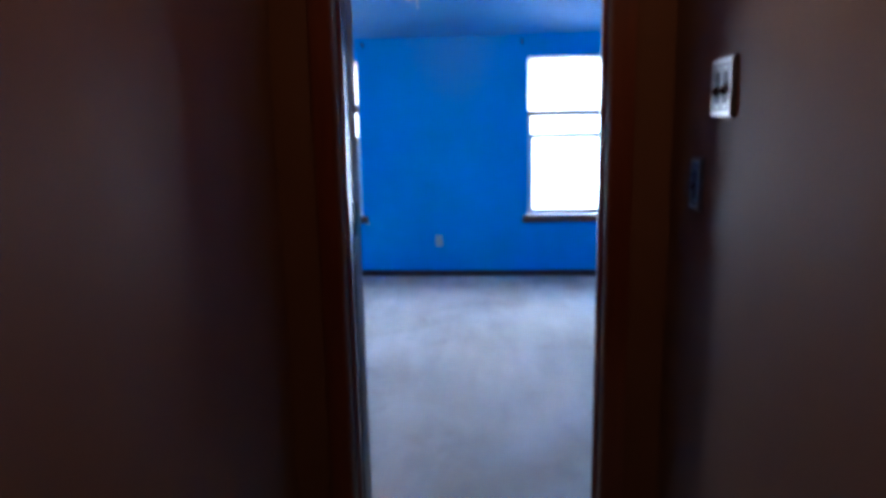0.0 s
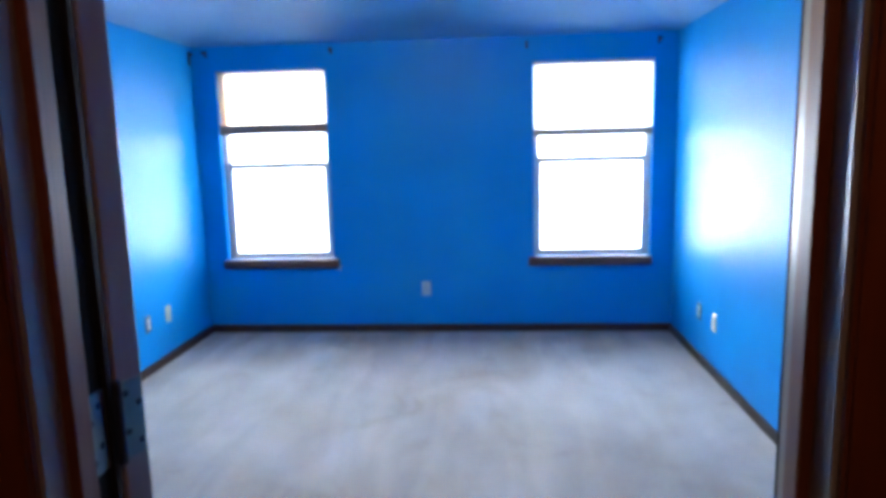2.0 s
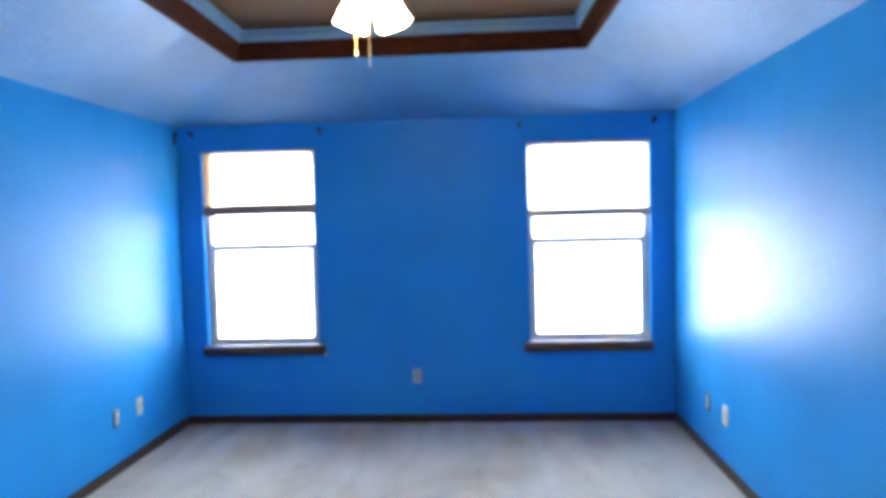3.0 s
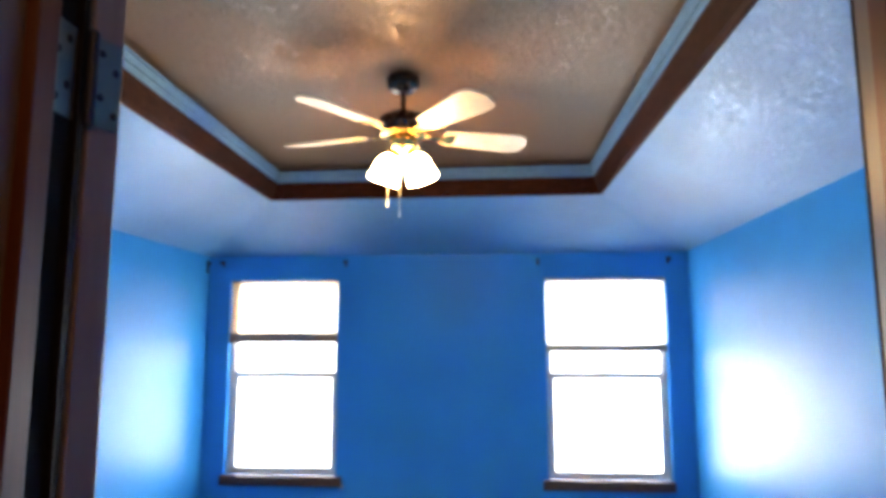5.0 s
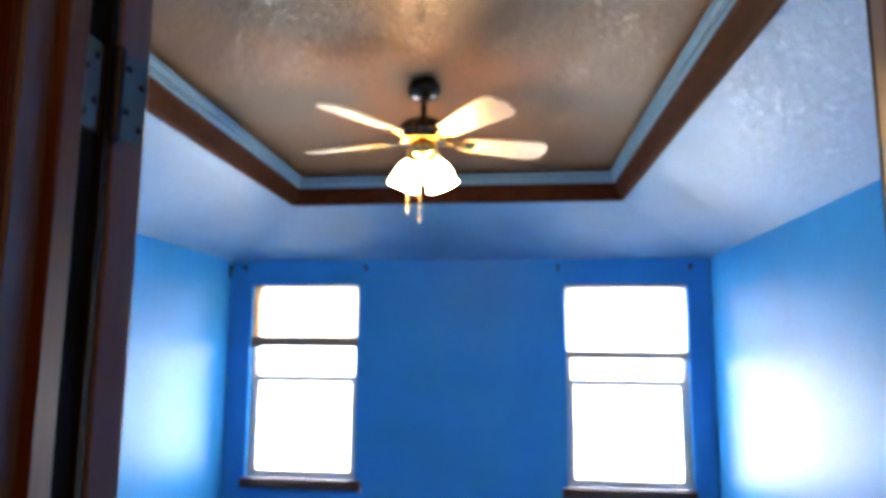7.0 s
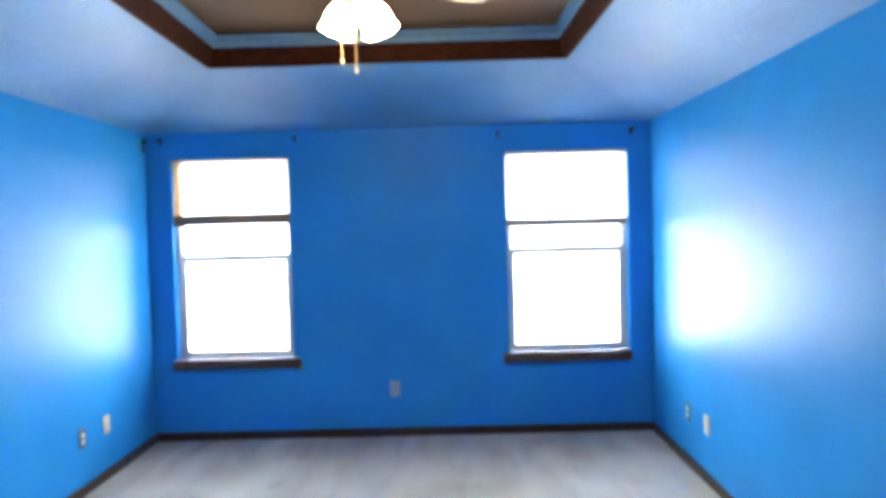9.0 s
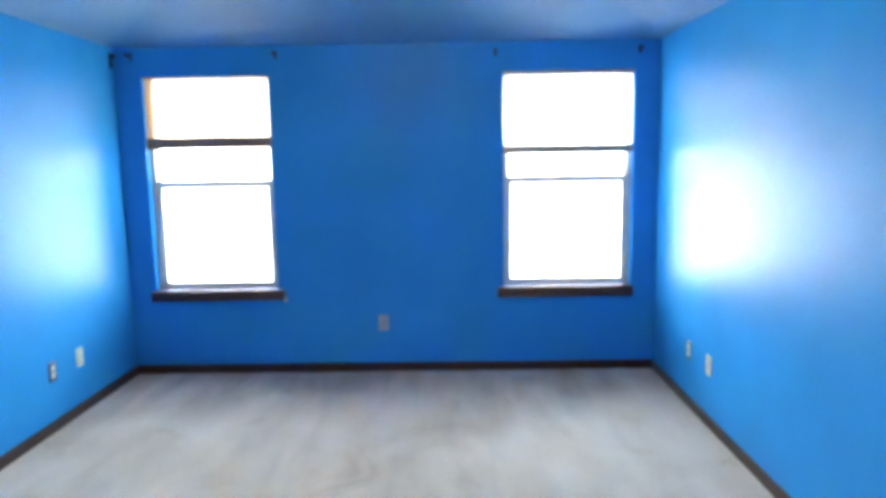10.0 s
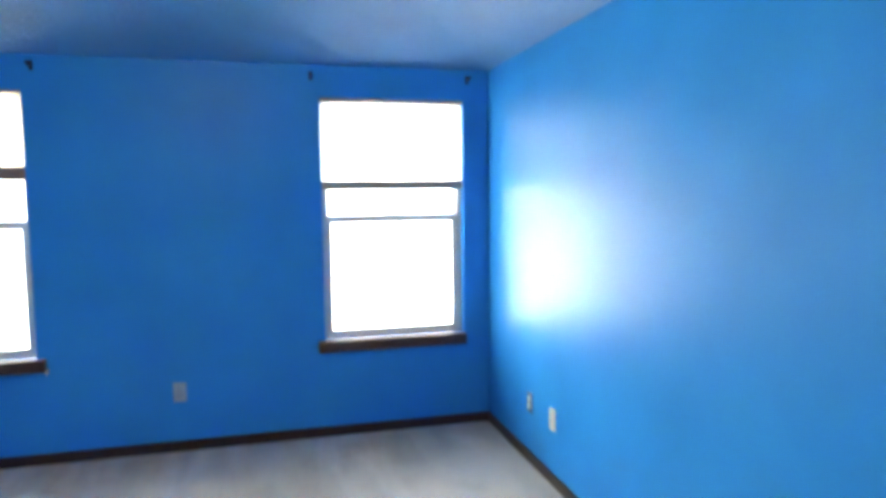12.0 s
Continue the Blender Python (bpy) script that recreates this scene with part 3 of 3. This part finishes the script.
for hz in (0.222, 1.204, 1.880):
    jl = part("hinge_leaf", boxed(JAMB_L, JAMB_L + 0.002, -4.609, -4.573, hz - 0.045, hz + 0.045, bevel=0.0005), hinge_metal, frame_top, "dull metal hinge leaf")
    for sy, sz in ((-4.583, 0.03), (-4.598, 0.015), (-4.583, -0.015), (-4.598, -0.03)):
        part("screw", lathe_closed([(0.004, 0), (0.004, 0.0008), (0.002, 0.0013)], 10, pose(JAMB_L + 0.002, sy, hz + sz, 0, 90)), dark_hole, jl)


# ---------------- ceiling fan ----------------
FX, FY = 1.888, -2.289
fan = thing("ceiling_fan", pose(FX, FY, TOP_Z) @ Matrix.Diagonal((1.12, 1.12, 1.12, 1)), "ceiling fan with cream blades and two lit glass shades", "ceiling fan")
part("canopy", lathe_closed([(0.060, 0), (0.066, -0.006), (0.066, -0.030), (0.060, -0.046), (0.044, -0.058), (0.022, -0.063)], 36), nickel_dark, fan, "dark nickel canopy on the ceiling", True)
part("downrod", lathe_closed([(0.012, -0.060), (0.012, -0.150)], 18), nickel_dark, fan, smooth=True)
part("motor_housing", lathe_closed([(0.020, -0.134), (0.034, -0.142), (0.060, -0.151), (0.088, -0.166), (0.098, -0.182), (0.098, -0.211), (0.090, -0.223), (0.07, -0.229)], 40), nickel_dark, fan, "dark brown bronze motor housing", True)
part("motor_band", lathe_closed([(0.070, -0.2285), (0.092, -0.230), (0.095, -0.236), (0.090, -0.243), (0.062, -0.249)], 40), brass, fan, "polished brass band", True)
part("light_fitter", lathe_closed([(0.048, -0.248), (0.055, -0.256), (0.055, -0.278), (0.046, -0.294), (0.030, -0.306), (0.016, -0.314), (0.006, -0.322)], 32), brass, fan, "polished brass light fitter", True)


def blade_mesh():
    bm, n = bmesh.new(), 22
    outline = []
    for i in range(n + 1):
        f = i / n
        r = 0.165 + 0.365 * f
        half = 0.046 + 0.026 * min(1, f * 1.35)
        if f > 0.84:
            half *= math.sqrt(max(0.0, 1 - ((f - 0.84) / 0.16) ** 2)) * 0.97 + 0.03
        outline.append((r, half))
    tops = [(bm.verts.new((r, -h, 0.003)), bm.verts.new((r, h, 0.003))) for r, h in outline]
    lows = [(bm.verts.new((r, -h, -0.003)), bm.verts.new((r, h, -0.003))) for r, h in outline]
    for i in range(n):
        a, b, c, d = tops[i], tops[i + 1], lows[i], lows[i + 1]
        bm.faces.new((a[0], b[0], b[1], a[1]))
        bm.faces.new((c[0], c[1], d[1], d[0]))
        bm.faces.new((a[0], c[0], d[0], b[0]))
        bm.faces.new((a[1], b[1], d[1], c[1]))
    bm.faces.new((tops[0][0], tops[0][1], lows[0][1], lows[0][0]))
    bm.faces.new((tops[-1][0], lows[-1][0], lows[-1][1], tops[-1][1]))
    bmesh.ops.recalc_face_normals(bm, faces=bm.faces)
    return bm


for k in range(5):
    turn = pose(0, 0, -0.233, 0, 0, 22 + 72 * k) @ pose(0, 0, 0, -13)
    bm = blade_mesh()
    bmesh.ops.transform(bm, matrix=turn, verts=bm.verts)
    blade = part("blade", bm, blade_paint, fan, "cream painted blade")
    bm = bmesh.new()
    box(bm, 0.075, 0.175, -0.012, 0.012, -0.010, -0.0045, 0.002)
    box(bm, 0.165, 0.215, -0.034, 0.034, -0.008, -0.0032, 0.002)
    bmesh.ops.transform(bm, matrix=turn, verts=bm.verts)
    part("blade_iron", bm, brass, blade, "brass blade iron")

for az in (176, 4):
    tilt = pose(0, 0, -0.278, 0, 0, az) @ pose(0.028, 0, 0, 0, -20) @ Matrix.Diagonal((0.9, 0.9, 0.97, 1))
    arm = part("lamp_arm", lathe_closed([(0.011, 0.012), (0.011, -0.03), (0.024, -0.034), (0.027, -0.05), (0.022, -0.056)], 20, tilt), brass, fan, "brass lamp holder", True)
    bm = bmesh.new()
    lathe(bm, [(0.024, -0.046), (0.040, -0.058), (0.054, -0.080), (0.060, -0.105), (0.062, -0.130), (0.070, -0.156), (0.067, -0.156), (0.059, -0.130), (0.057, -0.105), (0.051, -0.081), (0.037, -0.060), (0.022, -0.050)], 36, tilt, 0.05, 6)
    bmesh.ops.recalc_face_normals(bm, faces=bm.faces)
    shade = part("shade", bm, lit_glass, fan, "frosted glass bell shade, lit", True)
    part("bulb", lathe_closed([(0.010, -0.056), (0.014, -0.075), (0.026, -0.100), (0.028, -0.115), (0.018, -0.134), (0.005, -0.140)], 20, tilt), lit_glass, shade, "lit bulb", True)
for px, py, z1 in ((-0.058, -0.012, -0.510), (-0.004, -0.05, -0.556)):
    part("pull_chain", lathe_closed([(0.0018, -0.292 if abs(px) < 0.02 else -0.268), (0.0018, z1)], 8, pose(px, py, 0)), chain_brass, fan, "thin brass pull chain")
    part("chain_knob", lathe_closed([(0.002, z1 + 0.002), (0.004, z1 - 0.004), (0.0055, z1 - 0.012), (0.004, z1 - 0.019), (0.002, z1 - 0.022)], 14, pose(px, py, 0)), white_plastic, fan, "white knob on the chain", True)

# ---------------- unseen hall ceiling lamp ---------
# Never in view: added for the warm light high on the hall walls.
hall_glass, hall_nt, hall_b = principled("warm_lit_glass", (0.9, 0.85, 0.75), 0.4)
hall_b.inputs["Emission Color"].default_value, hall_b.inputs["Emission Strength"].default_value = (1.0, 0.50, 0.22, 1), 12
unseen_hall_lamp = thing("unseen_hall_lamp", pose(2.46, -5.65, 2.40), "unseen warm flush dome lamp added on the hall ceiling", "ceiling lamp")
part("base", lathe_closed([(0.14, 0), (0.145, -0.008), (0.14, -0.018)], 36), brass, unseen_hall_lamp, "brass lamp base", True)
part("dome", lathe_closed([(0.134, -0.016), (0.130, -0.04), (0.112, -0.066), (0.078, -0.086), (0.03, -0.096), (0.004, -0.097)], 36), hall_glass, unseen_hall_lamp, "warm frosted glass dome", True)

# ---------------- tray ceiling fittings ----------------
vent = thing("ceiling_vent", pose(2.001, -3.366, TOP_Z), "white metal ceiling air vent with two louvre banks", "air vent")
bm = bmesh.new()
VW, VD = 0.206, 0.110
box(bm, -VW, VW, VD - 0.026, VD, -0.010, 0, 0.003)
box(bm, -VW, VW, -VD, -VD + 0.026, -0.010, 0, 0.003)
for x0 in (-VW, -0.010, VW - 0.026):
    box(bm, x0, x0 + (0.020 if x0 == -0.010 else 0.026), -VD + 0.026, VD - 0.026, -0.0095, 0, 0.002)
part("frame", bm, white_plastic, vent)
part("backing", boxed(-VW + 0.02, VW - 0.02, -VD + 0.02, VD - 0.02, -0.0025, -0.0005), dark_hole, vent)
for bank in (-1, 1):
    for i in range(18):
        x = bank * (0.018 + i * 0.0088)
        bm = boxed(-0.0035, 0.0035, -VD + 0.027, VD - 0.027, -0.0005, 0.0005)
        bmesh.ops.transform(bm, matrix=pose(x, 0, -0.0062, 0, 40 * bank), verts=bm.verts)
        part("slat", bm, white_plastic, vent)
smoke = thing("smoke_detector", pose(2.430, -3.300, TOP_Z), "round white plastic smoke detector on the ceiling", "smoke detector")
part("base", lathe_closed([(0.062, 0), (0.063, -0.010), (0.060, -0.014)], 36), white_plastic, smoke, smooth=True)
part("cover", lathe_closed([(0.058, -0.013), (0.057, -0.026), (0.048, -0.034), (0.030, -0.036), (0.002, -0.0365)], 36), white_plastic, smoke, smooth=True)
part("test_button", lathe_closed([(0.012, -0.036), (0.012, -0.039), (0.008, -0.040)], 18, pose(0.012, 0.01, 0)), cream_plastic, smoke)
